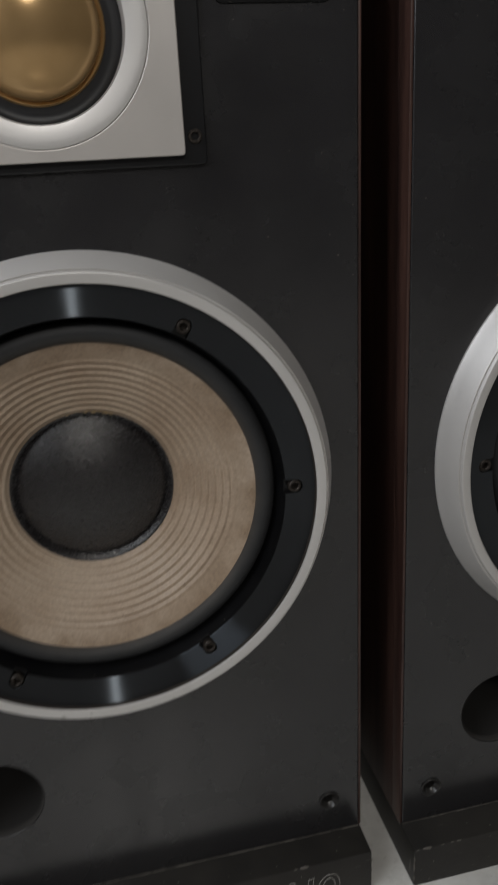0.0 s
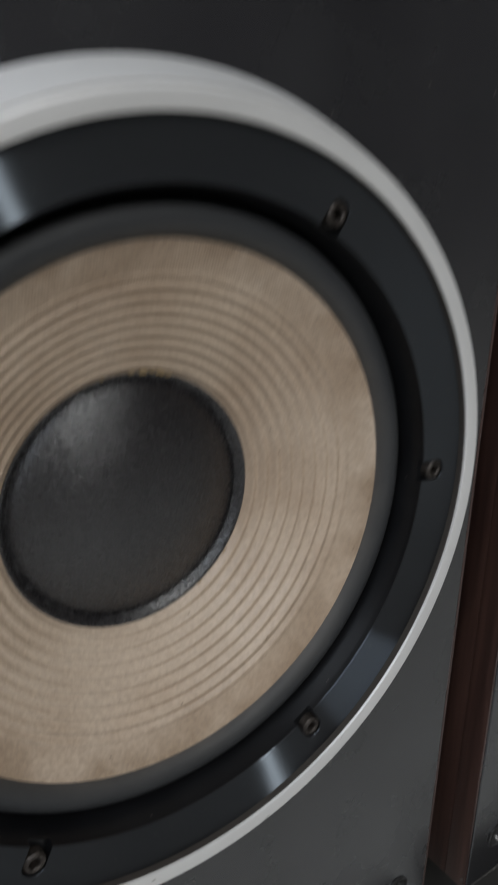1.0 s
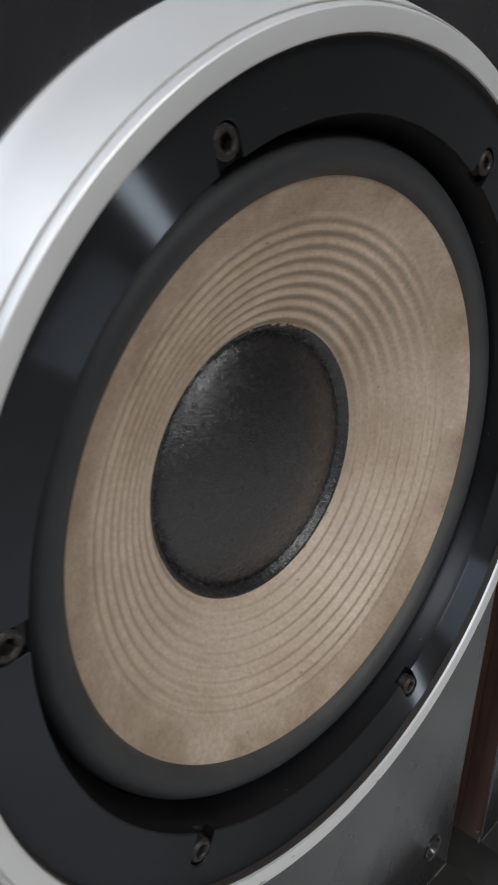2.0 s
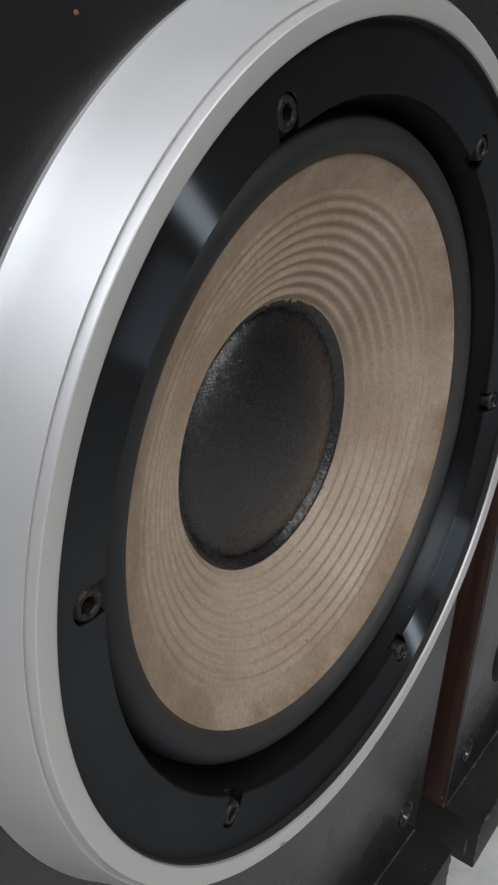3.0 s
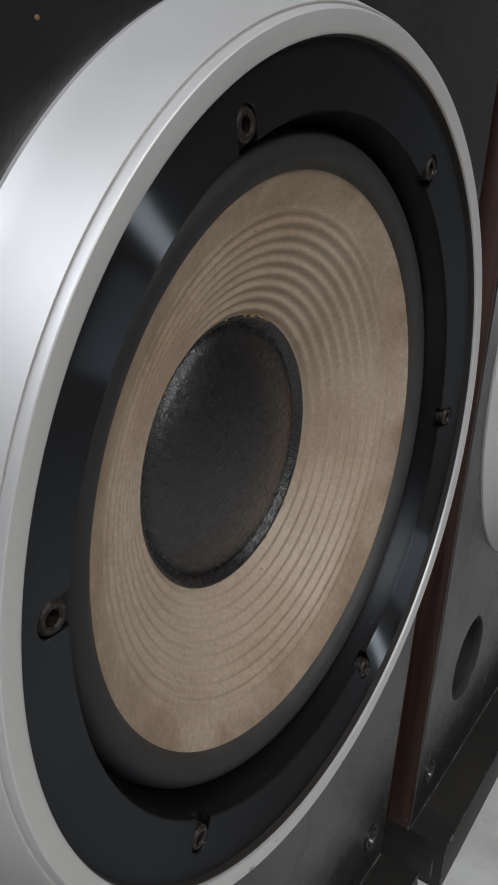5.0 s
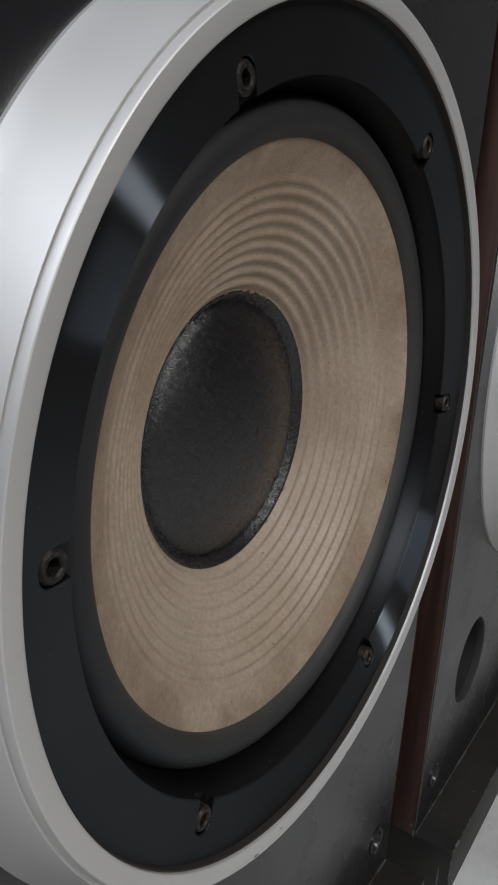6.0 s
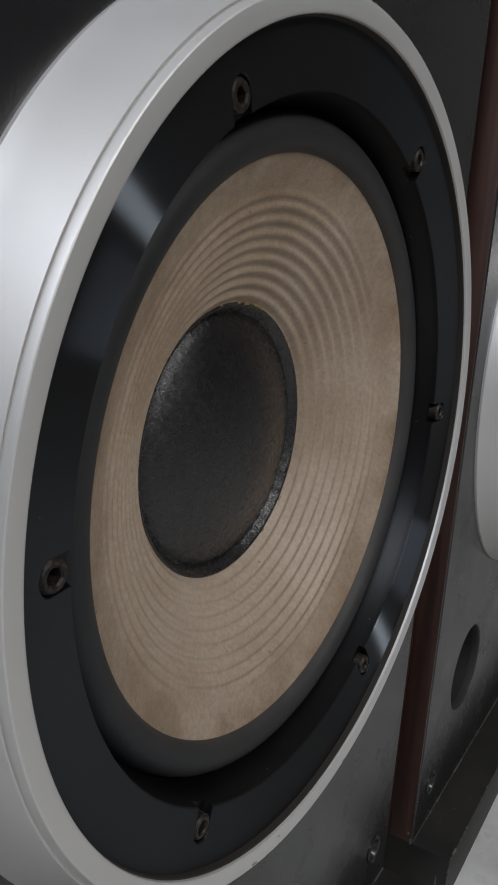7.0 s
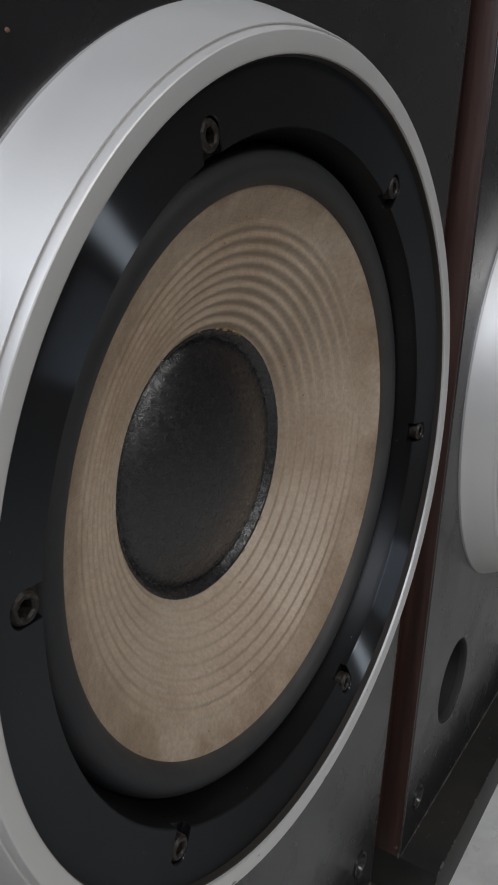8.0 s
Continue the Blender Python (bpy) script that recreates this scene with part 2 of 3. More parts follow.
def part_mesh(name, me, material, parent=None, label="", at=(0, 0, 0), smooth=True, angle=35):
    me.materials.clear()
    me.materials.append(material)
    if smooth:
        me.shade_smooth()
        me.set_sharp_from_angle(angle=radians(angle))
    ob = new(name, me)
    ob.location = at
    if parent is not None:
        ob.parent = parent
    if label:
        tagged(ob, label)
    return ob


def box(bm, x0, x1, y0, y1, z0, z1, bevel=0.0, seg=2):
    m = Matrix.LocRotScale(((x0 + x1) / 2, (y0 + y1) / 2, (z0 + z1) / 2), None, (x1 - x0, y1 - y0, z1 - z0))
    made = bmesh.ops.create_cube(bm, size=1.0, matrix=m)
    if bevel:
        edges = list({e for v in made["verts"] for e in v.link_edges})
        bmesh.ops.bevel(bm, geom=edges, offset=bevel, segments=seg, profile=0.6, affect="EDGES")
    return bm


def lathe(profile, segs=192, closed=False):
    """A body turned about the y axis from (radius, y) pairs; closed joins the last pair to the first."""
    bm = bmesh.new()
    rows = []
    for r, y in profile:
        if r < 1e-6:
            rows.append([bm.verts.new((0, y, 0))])
        else:
            rows.append([bm.verts.new((r * math.cos(2 * math.pi * k / segs), y, r * math.sin(2 * math.pi * k / segs)))
                         for k in range(segs)])
    pairs = list(zip(rows, rows[1:])) + ([(rows[-1], rows[0])] if closed else [])
    for a, b in pairs:
        for k in range(segs):
            j = (k + 1) % segs
            if len(a) == 1:
                bm.faces.new((a[0], b[k], b[j]))
            elif len(b) == 1:
                bm.faces.new((a[k], a[j], b[0]))
            else:
                bm.faces.new((a[k], a[j], b[j], b[k]))
    return bm


def ring_pts(cx, cz, r, n=96):
    return [(cx + r * math.cos(2 * math.pi * k / n), cz + r * math.sin(2 * math.pi * k / n)) for k in range(n)]


def rect_pts(x0, x1, z0, z1, r=0.0, n=6):
    if r <= 0:
        return [(x0, z0), (x1, z0), (x1, z1), (x0, z1)]
    out = []
    for cx, cz, a0 in ((x1 - r, z1 - r, 0), (x0 + r, z1 - r, 90), (x0 + r, z0 + r, 180), (x1 - r, z0 + r, 270)):
        for k in range(n + 1):
            a = radians(a0 + 90 * k / n)
            out.append((cx + r * math.cos(a), cz + r * math.sin(a)))
    return out


def panel_mesh(name, loops, y0, y1, bevel=0.0006):
    """A flat board in the xz plane from y0 (front) to y1, its first loop the outline, the others holes through it."""
    cu = bpy.data.curves.new(name, "CURVE")
    cu.dimensions, cu.fill_mode = "2D", "BOTH"
    cu.extrude, cu.bevel_depth, cu.bevel_resolution = (y1 - y0) / 2 - bevel, bevel, 2
    cu.offset = -bevel
    for pts in loops:
        sp = cu.splines.new("POLY")
        sp.points.add(len(pts) - 1)
        for p, (x, z) in zip(sp.points, pts):
            p.co = (x, z, 0, 1)
        sp.use_cyclic_u = True
    tmp = bpy.data.objects.new(name, cu)
    me = bpy.data.meshes.new_from_object(tmp)
    bpy.data.objects.remove(tmp)
    me.transform(Matrix.Translation((0, (y0 + y1) / 2, 0)) @ Matrix.Rotation(radians(90), 4, "X"))
    return me


# ---- the room ----
def shell(name, x0, x1, y0, y1, z0, z1, material, label, category):
    bm = box(bmesh.new(), x0, x1, y0, y1, z0, z1)
    return tagged(part(name, bm, material, smooth=False), label, category, kind="structure")


shell("floor", ROOM_X0 - 0.2, ROOM_X1 + 0.2, ROOM_Y0 - 0.2, ROOM_Y1 + 0.2, -0.12, FLOOR_Z - 0.004, GROOVE, "grey joint bed under the pale floor tiles", "floor")
shell("ceiling", ROOM_X0 - 0.2, ROOM_X1 + 0.2, ROOM_Y0 - 0.2, ROOM_Y1 + 0.2, ROOM_H, ROOM_H + 0.15, CEIL, "plain white painted ceiling of the room", "ceiling")
shell("wall_back", ROOM_X0 - 0.2, ROOM_X1 + 0.2, ROOM_Y1, ROOM_Y1 + 0.2, FLOOR_Z - 0.004, ROOM_H, WALL, "taupe painted wall behind the speakers", "wall")
shell("wall_front", ROOM_X0 - 0.2, ROOM_X1 + 0.2, ROOM_Y0 - 0.2, ROOM_Y0, FLOOR_Z - 0.004, ROOM_H, WALL, "taupe painted wall facing the speakers", "wall")
shell("wall_right", ROOM_X1, ROOM_X1 + 0.2, ROOM_Y0, ROOM_Y1, FLOOR_Z - 0.004, ROOM_H, WALL, "taupe painted side wall of the room", "wall")
# opening of the assumed side window, placed to brighten the trim's left flank
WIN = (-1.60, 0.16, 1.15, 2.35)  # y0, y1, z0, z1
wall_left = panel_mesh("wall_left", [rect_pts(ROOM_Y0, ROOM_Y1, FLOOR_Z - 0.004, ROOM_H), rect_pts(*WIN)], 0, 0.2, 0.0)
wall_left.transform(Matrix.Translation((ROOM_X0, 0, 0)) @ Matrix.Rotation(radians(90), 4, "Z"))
tagged(part_mesh("wall_left", wall_left, WALL, smooth=False), "taupe painted wall with an assumed window opening", "wall", kind="structure")


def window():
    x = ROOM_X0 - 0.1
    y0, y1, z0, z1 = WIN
    me = panel_mesh("assumed_window", [rect_pts(y0, y1, z0, z1), rect_pts(y0 + 0.06, y1 - 0.06, z0 + 0.06, z1 - 0.06)], -0.03, 0.03, 0.003)
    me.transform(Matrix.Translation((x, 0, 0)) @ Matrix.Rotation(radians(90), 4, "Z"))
    return tagged(part_mesh("assumed_window", me, WHITE_FRAME), "white frame of an assumed, unseen side window", "window", kind="structure")


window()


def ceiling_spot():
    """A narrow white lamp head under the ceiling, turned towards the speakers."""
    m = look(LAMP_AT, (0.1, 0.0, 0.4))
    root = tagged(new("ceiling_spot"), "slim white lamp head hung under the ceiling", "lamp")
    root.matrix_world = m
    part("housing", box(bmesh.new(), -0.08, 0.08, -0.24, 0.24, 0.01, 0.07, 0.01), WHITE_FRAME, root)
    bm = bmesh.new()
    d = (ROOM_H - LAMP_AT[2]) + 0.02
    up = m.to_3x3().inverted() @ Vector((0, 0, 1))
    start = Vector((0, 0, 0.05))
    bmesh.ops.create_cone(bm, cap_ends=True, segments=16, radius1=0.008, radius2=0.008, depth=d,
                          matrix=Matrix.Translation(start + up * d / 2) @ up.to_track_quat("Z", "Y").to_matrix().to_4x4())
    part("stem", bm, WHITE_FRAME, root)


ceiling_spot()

# ---- loudspeakers ----
ZW = 0.402            # woofer centre above the floor
HALF = 0.196          # half the cabinet's width
DEPTH = 0.34
TOP = 0.93
PLINTH_H = 0.052
MID_Z = 0.697
PORT_X, PORT_Z, PORT_R = -0.104, 0.1595, 0.0355
PEGS = [(sx * 0.1665, z) for sx in (-1, 1) for z in (0.088, 0.885)]
BOLT_R = 0.14
BOLTS = [radians(a) for a in (0, 60, 120, 180, 240, 300)]


def screw_mesh(r=0.0048, h=0.0085):
    """A socket-head screw, its head's front at y = 0, with a hexagonal socket."""
    bm = bmesh.new()
    segs = 24
    prof = [(r, h), (r, 0.0009), (r - 0.0008, 0.0), (r * 0.60, 0.0)]
    rows = [[bm.verts.new((q * math.cos(2 * math.pi * k / segs), y, q * math.sin(2 * math.pi * k / segs))) for k in range(segs)]
            for q, y in prof]

    def hexr(k):
        a = (2 * math.pi * k / segs) % (math.pi / 3) - math.pi / 6
        return r * 0.46 / math.cos(a)
    for y in (0.0006, 0.0042):
        rows.append([bm.verts.new((hexr(k) * math.cos(2 * math.pi * k / segs), y, hexr(k) * math.sin(2 * math.pi * k / segs)))
                     for k in range(segs)])
    for a, b in zip(rows, rows[1:]):
        for k in range(segs):
            j = (k + 1) % segs
            bm.faces.new((a[k], a[j], b[j], b[k]))
    bm.faces.new(rows[-1])
    bmesh.ops.recalc_face_normals(bm, faces=bm.faces)
    me = bpy.data.meshes.new("screw")
    bm.to_mesh(me)
    bm.free()
    return me


def notched_plate(wall=False):
    """The turned black ring over the woofer's rim, with a short slot for each screw open to its inner edge; wall: the
    sloping wall that drops from its inner edge to the surround, and the floors of the slots."""
    r_in, r_out, w = 0.1332, 0.1543, 0.0053
    angles = set(2 * math.pi * k / 240 for k in range(240))
    half = math.asin(w / BOLT_R)
    for b in BOLTS:
        for k in range(-14, 15):
            angles.add((b + half * 1.02 * k / 14) % (2 * math.pi))
        for s in (-1, 1):
            angles.add((b + s * half * 1.06) % (2 * math.pi))
    angles = sorted(angles)

    def inner(a):
        best = r_in
        for b in BOLTS:
            d = (a - b + math.pi) % (2 * math.pi) - math.pi
            if abs(d) < half:
                t = BOLT_R * math.sin(d)
                best = max(best, BOLT_R + math.sqrt(max(0.0, w * w - t * t)))
        return best

    def front(r):
        return -0.0160 - 0.0030 * (r - r_in) / (r_out - r_in)
    bm = bmesh.new()
    cols = []
    for a in angles:
        ri = inner(a)
        c, s = math.cos(a), math.sin(a)
        if wall:
            top = front(ri) + 0.0005
            if ri > r_in + 1e-5:
                pts = [(0.1286, 0.0015), (0.1314, -0.0085), (0.1326, -0.0125), (ri, -0.0128), (ri, top)]
            else:
                pts = [(0.1286, 0.0015), (0.1314, -0.0085), (0.1326, -0.0125), (0.13290, -0.0138), (ri, top)]
        else:
            pts = [(ri, front(ri) + 0.0005), (ri + 0.0005, front(ri + 0.0005))]
            pts += [(ri + 0.0005 + (r_out - ri - 0.0010) * k / 5, front(ri + 0.0005 + (r_out - ri - 0.0010) * k / 5)) for k in range(1, 6)]
            pts += [(r_out, front(r_out) + 0.0006), (r_out, 0.0)]
        cols.append([bm.verts.new((r * c, y, r * s)) for r, y in pts])
    for a, b in zip(cols, cols[1:] + cols[:1]):
        for k in range(len(a) - 1):
            bm.faces.new((a[k], a[k + 1], b[k + 1], b[k]))
    return bm


def cone_profile():
    pts = [(0.1154, -0.0008), (0.1154, -0.0028), (0.1151, -0.0033)]
    n = 260
    for k in range(n + 1):
        u = k / n
        r = 0.1148 - u * (0.1148 - 0.0560)
        y = -0.0028 + 0.0318 * (0.80 * u + 0.20 * u * u)
        if 0.0575 < r < 0.1033:
            fade = min(1.0, (0.1033 - r) / 0.005, (r - 0.0575) / 0.002)
            turn = math.pi * (0.1008 - r) / 0.0049
            y -= fade * 0.00130 * math.cos(turn) ** 2
        pts.append((r, y))
    return pts


def wobble(bm, amount, scale, seed):
    for v in bm.verts:
        p = v.co * scale + Vector((seed, 0, 0))
        v.co += noise.noise_vector(p) * amount


def socket_cup():
    return lathe([(0.0094, 0.0012), (0.0094, -0.0010), (0.0086, -0.0016), (0.0076, -0.0012), (0.0062, 0.0016), (0.0046, 0.0030), (0.0042, 0.010), (0.0, 0.010)], 40)


def loudspeaker():
    root = new("loudspeaker")
    tagged(root, "black-fronted floor loudspeaker in dark wood cabinet on plinth", "loudspeaker", group="pair of loudspeakers")
    wc = (0, 0, ZW)

    # cabinet
    for sx in (-1, 1):
        bm = bmesh.new()
        x0, x1 = sorted((sx * (HALF - 0.018), sx * HALF))
        box(bm, x0, x1, 0.018, DEPTH, PLINTH_H, TOP)
        x0, x1 = sorted((sx * (HALF - 0.0022), sx * HALF))
        box(bm, x0, x1, 0.0006, 0.018, PLINTH_H, TOP, 0.0008)
        part("side_panel", bm, WOOD, root, "dark rosewood veneer side panel")
    part("top_panel", box(bmesh.new(), -HALF + 0.018, HALF - 0.018, 0.018, DEPTH, TOP - 0.018, TOP), WOOD, root, "dark rosewood veneer top")
    part("bottom_panel", box(bmesh.new(), -HALF + 0.018, HALF - 0.018, 0.018, DEPTH, PLINTH_H, PLINTH_H + 0.018), WOOD, root)
    part("back_panel", box(bmesh.new(), -HALF + 0.018, HALF - 0.018, DEPTH - 0.018, DEPTH, PLINTH_H + 0.018, TOP - 0.018), HOLE, root)
    loops = [rect_pts(-HALF + 0.0024, HALF - 0.0024, PLINTH_H + 0.0006, TOP, 0.0008, 3), ring_pts(0, ZW, 0.150, 128),
             ring_pts(0, MID_Z, 0.056), ring_pts(PORT_X, PORT_Z, PORT_R)]
    loops += [ring_pts(x, z, 0.0084, 32) for x, z in PEGS]
    part_mesh("baffle", panel_mesh("baffle", loops, 0.0, 0.0178, 0.0010), BAFFLE, root, "satin black front baffle, dusty and scuffed")

    bm = bmesh.new()
    bmesh.ops.create_icosphere(bm, subdivisions=2, radius=0.0008)
    for v in bm.verts:
        v.co.y *= 0.3
    wobble(bm, 0.0004, 800, 3)
    part("paint_speck", bm, SPECK, root, "dull orange speck on the baffle", (-0.1285, -0.0001, 0.5375))

    # plinth
    bm = box(bmesh.new(), -HALF + 0.001, HALF - 0.001, -0.030, DEPTH, FLOOR_Z, PLINTH_H, 0.0012, 2)
    plinth = part("plinth", bm, PLINTH, root, "scuffed black plinth standing forward of the baffle")
    bm = bmesh.new()
    rr = random.Random(7)
    x = -HALF + 0.003
    while x < HALF - 0.006:
        w = rr.uniform(0.002, 0.011)
        h = rr.choice((0.0002, 0.0003, 0.0004, 0.0007))
        box(bm, x, min(x + w, HALF - 0.003), -0.0002 - h, -0.0001, PLINTH_H - 0.0002, PLINTH_H + h)
        x += w
    part("dust_line", bm, DUST, plinth, "pale dust and chipped paint along the joint", smooth=False)["kind"] = "stuff"
    for k in range(16):
        cx = rr.uniform(-HALF + 0.004, HALF - 0.004)
        bm = bmesh.new()
        bmesh.ops.create_icosphere(bm, subdivisions=2, radius=rr.uniform(0.0008, 0.0019))
        for v in bm.verts:
            v.co = Vector((v.co.x * 2.2, v.co.y * 0.5, v.co.z * 0.5))
        wobble(bm, 0.0006, 700, k)
        part("worn_spot", bm, DUST, plinth, "pale chipped paint on the edge", (cx, -0.0296, PLINTH_H - 0.0004))
    for sx in (-1, 1):
        for z in (0.020, 0.031, 0.042):
            bm = bmesh.new()
            bmesh.ops.create_icosphere(bm, subdivisions=2, radius=0.0012)
            for v in bm.verts:
                v.co = Vector((v.co.x * 0.5, v.co.y * 0.5, v.co.z * 2.6))
            wobble(bm, 0.0005, 700, z * 900 + sx)
            part("worn_spot", bm, DUST, plinth, "pale chipped paint on the edge", (sx * (HALF - 0.0014), -0.0296, z))
    txt = bpy.data.curves.new("lettering", "FONT")
    txt.body, txt.size, txt.fill_mode, txt.bevel_depth, txt.shear = "110", 0.046, "NONE", 0.00028, 0.10
    txt.space_character = 0.74
    tmp = bpy.data.objects.new("lettering", txt)
    me = bpy.data.meshes.new_from_object(tmp)
    bpy.data.objects.remove(tmp)
    me.transform(Matrix.Translation((0.108, -0.0301, 0.0055)) @ Matrix.Rotation(radians(90), 4, "X"))
    part_mesh("lettering", me, PRINT, plinth, "thin grey outlined numerals")

    # woofer
    trim = [(0.1500, 0.0005), (0.1721, 0.0005), (0.1721, -0.0016), (0.1719, -0.0019), (0.1693, -0.0083), (0.1666, -0.0144),
            (0.1638, -0.0204), (0.16335, -0.0213), (0.1631, -0.0213), (0.1628, -0.0207), (0.1625, -0.0207), (0.1623, -0.0214),
            (0.1622, -0.0219), (0.1614, -0.0234), (0.1610, -0.0236), (0.1600, -0.02355),
            (0.1556, -0.0232), (0.1552, -0.0231), (0.1547, -0.0228), (0.1545, -0.0222), (0.1545, -0.0040), (0.1500, -0.0040)]
    ring = part("trim_ring", lathe(trim, 256, closed=True), SILVER, root, "wide satin silver trim ring", wc, angle=24)
    for k, (a, r, y, sz) in enumerate(((255, 0.1602, -0.0235, 0.0013), (262, 0.1575, -0.0233, 0.0007), (284, 0.1604, -0.0236, 0.0009),
                                       (303, 0.1558, -0.0231, 0.0007))):
        bm = bmesh.new()
        bmesh.ops.create_icosphere(bm, subdivisions=2, radius=sz)
        for v in bm.verts:
            v.co = Vector((v.co.x * 1.5, v.co.y * 0.18, v.co.z * 0.6))
        wobble(bm, sz * 0.25, 900, k)
        bm.transform(Matrix.Rotation(radians(90 - a), 4, "Y") @ Matrix.Identity(4))
        bm.transform(Matrix.Translation((r * math.cos(radians(a)), y, r * math.sin(radians(a)))))
        part("chip", bm, CHIP, ring, "dull chip in the silver")
    plate = part("woofer_plate", notched_plate(), PLATE, root, "black turned ring slotted for six screws", wc, angle=40)
    # added band that paints the shadow line between trim and plate, with some dirt
    part("gap_band", lathe([(0.15445, -0.0218), (0.1540, -0.0215), (0.1538, -0.0160)], 192), GAP_DARK, root, "dark band for shade and brown grime inside the trim ring", wc)
    part("inner_wall", notched_plate(True), BASKET, plate, "matt black inner wall", angle=40)
    dr = random.Random(21)
    bm = bmesh.new()
    for k in range(70):
        a = radians(dr.gauss(262, 17))
        u = dr.random() ** 1.5
        r, y = 0.1292 + 0.0034 * u, 0.0003 - 0.0118 * u
        bmesh.ops.create_icosphere(bm, subdivisions=1, radius=dr.choice((0.00012, 0.00016, 0.0002, 0.00032)),
                                   matrix=Matrix.Translation((r * math.cos(a), y, r * math.sin(a))))
    for k in range(26):
        a, r = radians(dr.uniform(200, 345)), dr.uniform(0.1345, 0.1535)
        bmesh.ops.create_icosphere(bm, subdivisions=1, radius=dr.choice((0.0001, 0.00014, 0.0002)),
                                   matrix=Matrix.Translation((r * math.cos(a), -0.0160 - 0.0030 * (r - 0.1332) / 0.0211, r * math.sin(a))))
    part("dust", bm, DUST, plate, "pale grains of dust along the lower lip")["kind"] = "stuff"
    sm = screw_mesh()
    for k, a in enumerate(BOLTS):
        ob = part_mesh("screw", sm, SCREW, plate, "bronzed socket-head screw", (BOLT_R * math.cos(a), -0.0173, BOLT_R * math.sin(a)))
        ob.rotation_euler = (0, 0.7 * k + 0.3, 0)
    part("basket_rim", lathe([(0.1535, -0.0030), (0.1305, -0.0020), (0.1292, -0.0010), (0.1285, 0.0035), (0.1150, 0.0035), (0.1100, 0.02), (0.100, 0.05)], 160),
         BASKET, root, "dusty black woofer basket rim", wc)
    roll = [(0.1292, 0.0030), (0.1288, 0.0008)]
    for k in range(15):
        a = math.pi * (0.04 + 0.92 * k / 14)
        roll.append((0.1212 + 0.0072 * math.cos(a), 0.0 - 0.0078 * math.sin(a)))
    roll += [(0.1138, -0.0008), (0.1120, 0.0010)]
    part("surround", lathe(roll, 192), RUBBER, root, "soft black half-roll surround", wc)
    cone = part("cone", lathe(cone_profile(), 200), CONE, root, "aged tan ribbed paper cone", wc, angle=60)
    cap = [(0.0589, 0.0282), (0.0586, 0.0268), (0.0580, 0.0267), (0.0572, 0.0272), (0.0551, 0.0296), (0.0544, 0.0303), (0.0540, 0.0301), (0.0536, 0.0294)]
    big = (0.0532 ** 2 + 0.0122 ** 2) / (2 * 0.0122)
    for k in range(1, 19):
        q = 0.0532 * (1 - k / 18)
        cap.append((q, 0.0291 + math.sqrt(big ** 2 - 0.0532 ** 2) - math.sqrt(big ** 2 - q * q)))
    bm = lathe(cap, 240)
    rc = random.Random(11)
    for v in bm.verts:
        if 0.0536 < math.hypot(v.co.x, v.co.z) < 0.0585:
            v.co += Vector((rc.uniform(-1, 1) * 0.00009, rc.uniform(-1, 1) * 0.00016, rc.uniform(-1, 1) * 0.00009))
    part("dust_cap", bm, CAP, cone, "black textured domed dust cap", angle=60)
    rnd = random.Random(4)
    for a, sz in ((88, 0.0011), (83, 0.0015), (79, 0.0009), (75, 0.0017), (71, 0.0012), (101, 0.0008), (304, 0.0010), (322, 0.0008)):
        bm = bmesh.new()
        bmesh.ops.create_icosphere(bm, subdivisions=2, radius=sz)
        for v in bm.verts:
            v.co = Vector((v.co.x * 1.5, v.co.y * 0.5, v.co.z * 0.55))
        wobble(bm, sz * 0.4, 700, a)
        bm.transform(Matrix.Rotation(radians(90 - a), 4, "Y"))
        r = 0.0588 + rnd.uniform(-0.0004, 0.0006)
        bm.transform(Matrix.Translation((r * math.cos(radians(a)), 0.0268, r * math.sin(radians(a)))))
        part("glue_spot", bm, GLUE, cone, "hardened amber glue spot")

    # midrange
    mc = (0, 0, MID_Z)
    bez = part_mesh("midrange_bezel", panel_mesh("midrange_bezel", [rect_pts(-0.095, 0.095, -0.0775, 0.0775, 0.003), ring_pts(0, 0, 0.056)], -0.0032, 0.0004, 0.0008),
                    BEZEL, root, "black rectangular midrange bezel", mc)
    sm2 = screw_mesh(0.0044, 0.004)
    for sx in (-1, 1):
        for sz in (-1, 1):
            part_mesh("screw", sm2, SCREW, bez, "bronzed socket-head screw", (sx * 0.0880, -0.0050, sz * 0.0615))
    face = part_mesh("midrange_plate", panel_mesh("midrange_plate", [rect_pts(-0.0812, 0.0812, -0.072, 0.072, 0.0022), ring_pts(0, 0, 0.0652, 128)], -0.0072, -0.0028, 0.0007),
                     SILVER_FLAT, root, "satin silver rectangular midrange plate", mc)
    part("flare", lathe([(0.0660, -0.0045), (0.0650, -0.0060), (0.0648, -0.0068), (0.0643, -0.0070), (0.0600, -0.0068), (0.0550, -0.0063), (0.0522, -0.0056),
                         (0.0512, 0.0000), (0.0512, 0.0100)], 160), SILVER, face, "bright shallow flare round the dome")
    part("midrange_surround", lathe([(0.0514, 0.0045), (0.0500, 0.0062), (0.0485, 0.0070), (0.0465, 0.0074), (0.0445, 0.0071), (0.0428, 0.0062), (0.0410, 0.0058)], 128),
         MID_ROLL, root, "black concave midrange surround", mc, angle=60)
    dome = [(0.0418, 0.0062), (0.0416, 0.0040), (0.0408, 0.0028), (0.0396, 0.0032), (0.0390, 0.0040)]
    dome += [(0.0390 * math.cos(radians(a)), 0.0040 - 0.0215 * math.sin(radians(a))) for a in range(5, 90, 5)] + [(0.0, -0.0175)]
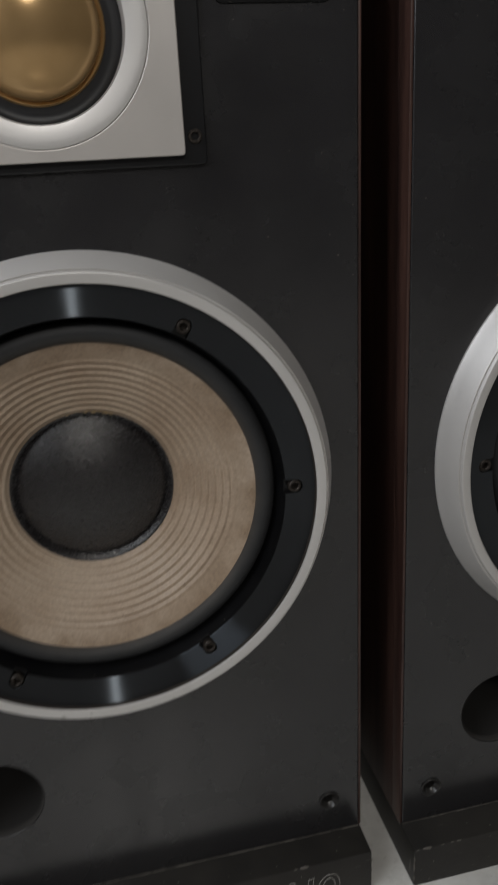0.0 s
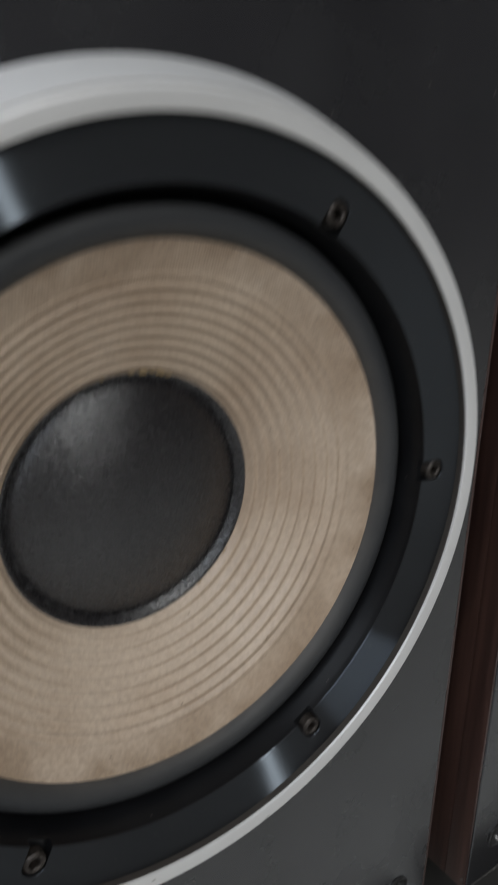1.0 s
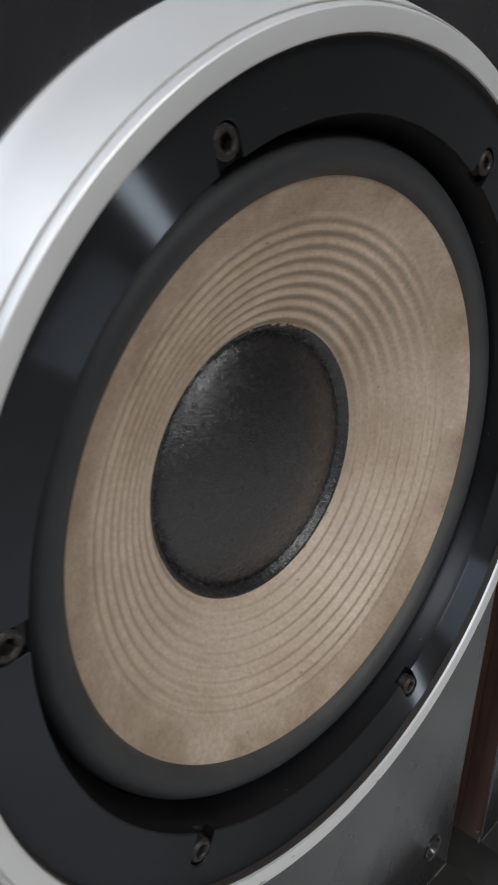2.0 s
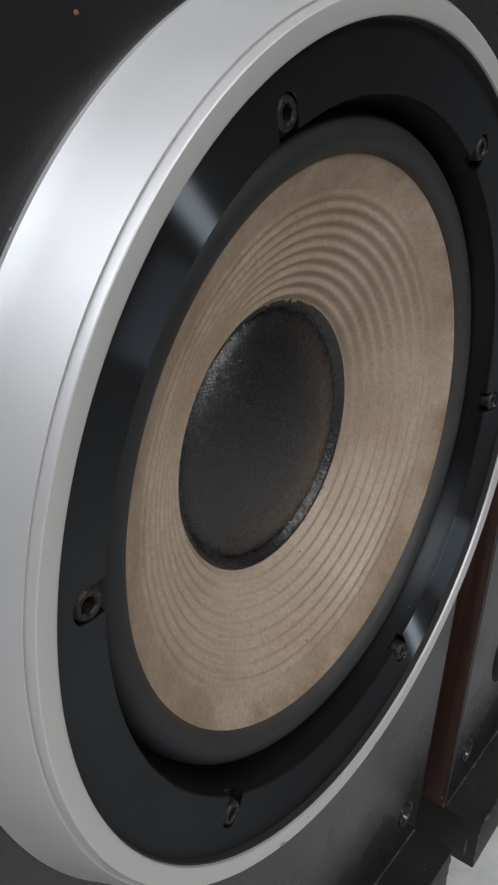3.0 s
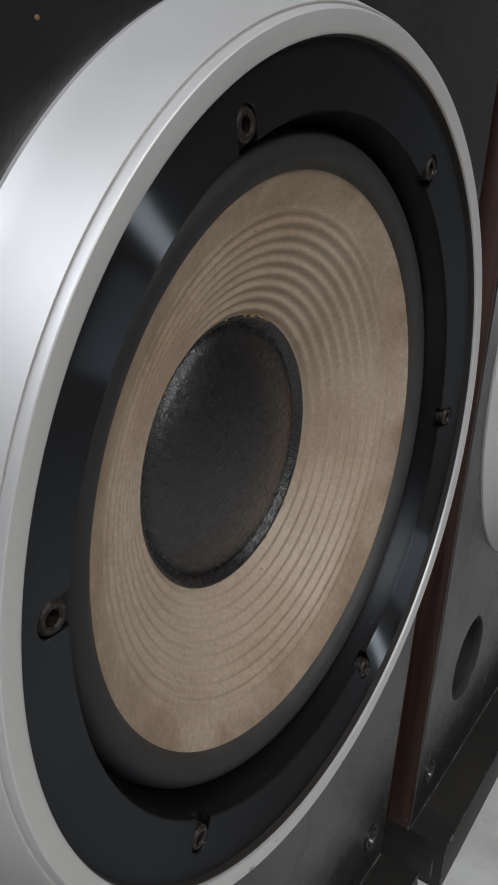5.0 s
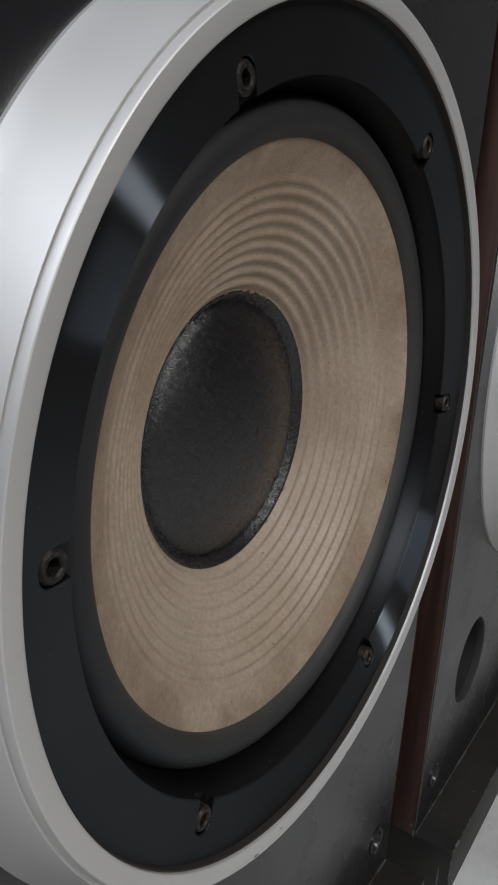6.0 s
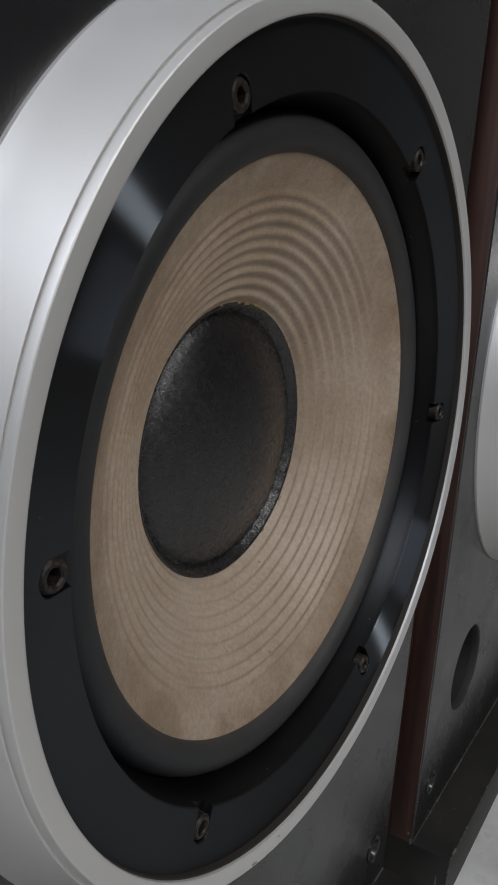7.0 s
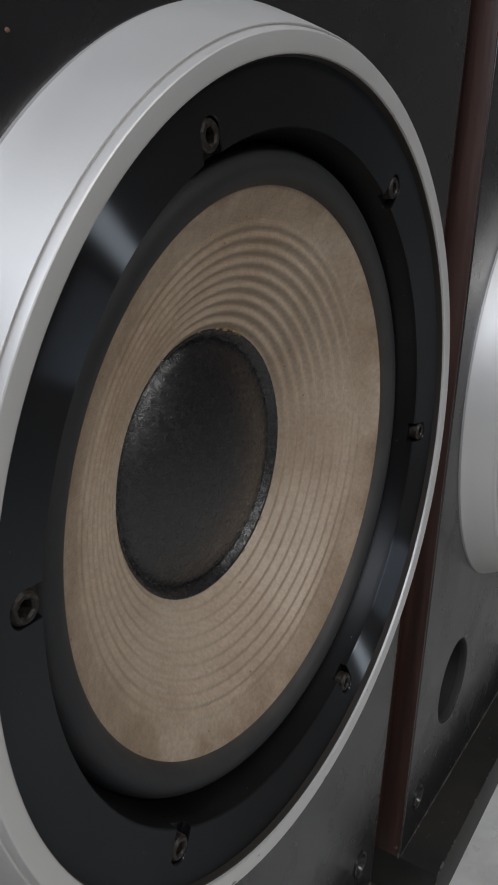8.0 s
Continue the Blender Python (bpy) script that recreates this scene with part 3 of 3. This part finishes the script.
    part("dome", lathe(dome, 128), GOLD, root, "gold metal midrange dome", mc, angle=60)
    part_mesh("control_panel", panel_mesh("control_panel", [rect_pts(0.106, 0.175, 0.7065, 0.82, 0.003)], -0.0012, 0.0002, 0.0005), BASKET, root,
              "flat black control panel on the baffle")

    # reflex port and grille sockets
    part("port", lathe([(PORT_R + 0.002, 0.017), (PORT_R - 0.0001, 0.0005), (PORT_R - 0.0004, 0.001), (PORT_R - 0.0012, 0.006), (PORT_R - 0.0012, 0.15), (0.0, 0.15)], 96),
         HOLE, root, "dark round reflex port tube", (PORT_X, 0, PORT_Z))
    # paler than the tube: light on the front bevel is put into the colour
    part("port_edge", lathe([(PORT_R - 0.0002, 0.0004), (PORT_R - 0.0008, 0.0009), (PORT_R - 0.0013, 0.0024), (PORT_R - 0.0014, 0.0060), (PORT_R - 0.0012, 0.0062)], 96),
         PORT_LIP, root, "dusty grey port edge, paler for its lit bevel", (PORT_X, 0, PORT_Z))
    cup = None
    for x, z in PEGS:
        if cup is None:
            cup = part("grille_socket", socket_cup(), SOCKET, root, "black plastic grille socket", (x, 0, z))
        else:
            part_mesh("grille_socket", cup.data, SOCKET, root, "black plastic grille socket", (x, 0, z))
    return root


speaker = loudspeaker()
other = copy_thing(speaker, pose(0.4265, -0.008, 0.0, 0, -0.5, 0))

other_plinth = next(c for c in other.children if c.name.startswith("plinth"))
other_side = next(c for c in other.children if c.name.startswith("side_panel") and min(v.co.x for v in c.data.vertices) < 0)
for name, parent, at, size in (("worn_spot", other_side, (-0.1959, 0.0035, 0.060), (0.0003, 0.0016, 0.0022)),
                               ("worn_spot", other_side, (-0.1959, 0.0010, 0.0535), (0.0003, 0.0010, 0.0030)),
                               ("worn_spot", other_plinth, (-0.1950, -0.0215, 0.026), (0.0003, 0.0008, 0.0085)),
                               ("worn_spot", other_plinth, (-0.1948, -0.0296, 0.033), (0.0008, 0.0006, 0.0060))):
    bm = bmesh.new()
    bmesh.ops.create_icosphere(bm, subdivisions=2, radius=1.0, matrix=Matrix.Diagonal((*size, 1)))
    wobble(bm, 0.0003, 600, at[2] * 900)
    part(name, bm, DUST, parent, "pale bare wood where the paint is chipped", at)

# ---- floor tiles ----
TILE, GAP = 0.60, 0.003
floor_ob = bpy.data.objects["floor"]
tile_me = None
x = ROOM_X0 + 0.05 - 0.6
while x < ROOM_X1:
    y = ROOM_Y0 + 0.05 - 0.6
    while y < ROOM_Y1:
        if tile_me is None:
            bm = box(bmesh.new(), 0, TILE - GAP, 0, TILE - GAP, -0.0042, 0.0, 0.001, 1)
            tile_me = part("tile", bm, FLOOR, floor_ob, at=(x, y, FLOOR_Z)).data
        else:
            part_mesh("tile", tile_me, FLOOR, floor_ob, at=(x, y, FLOOR_Z))
        y += TILE
    x += TILE
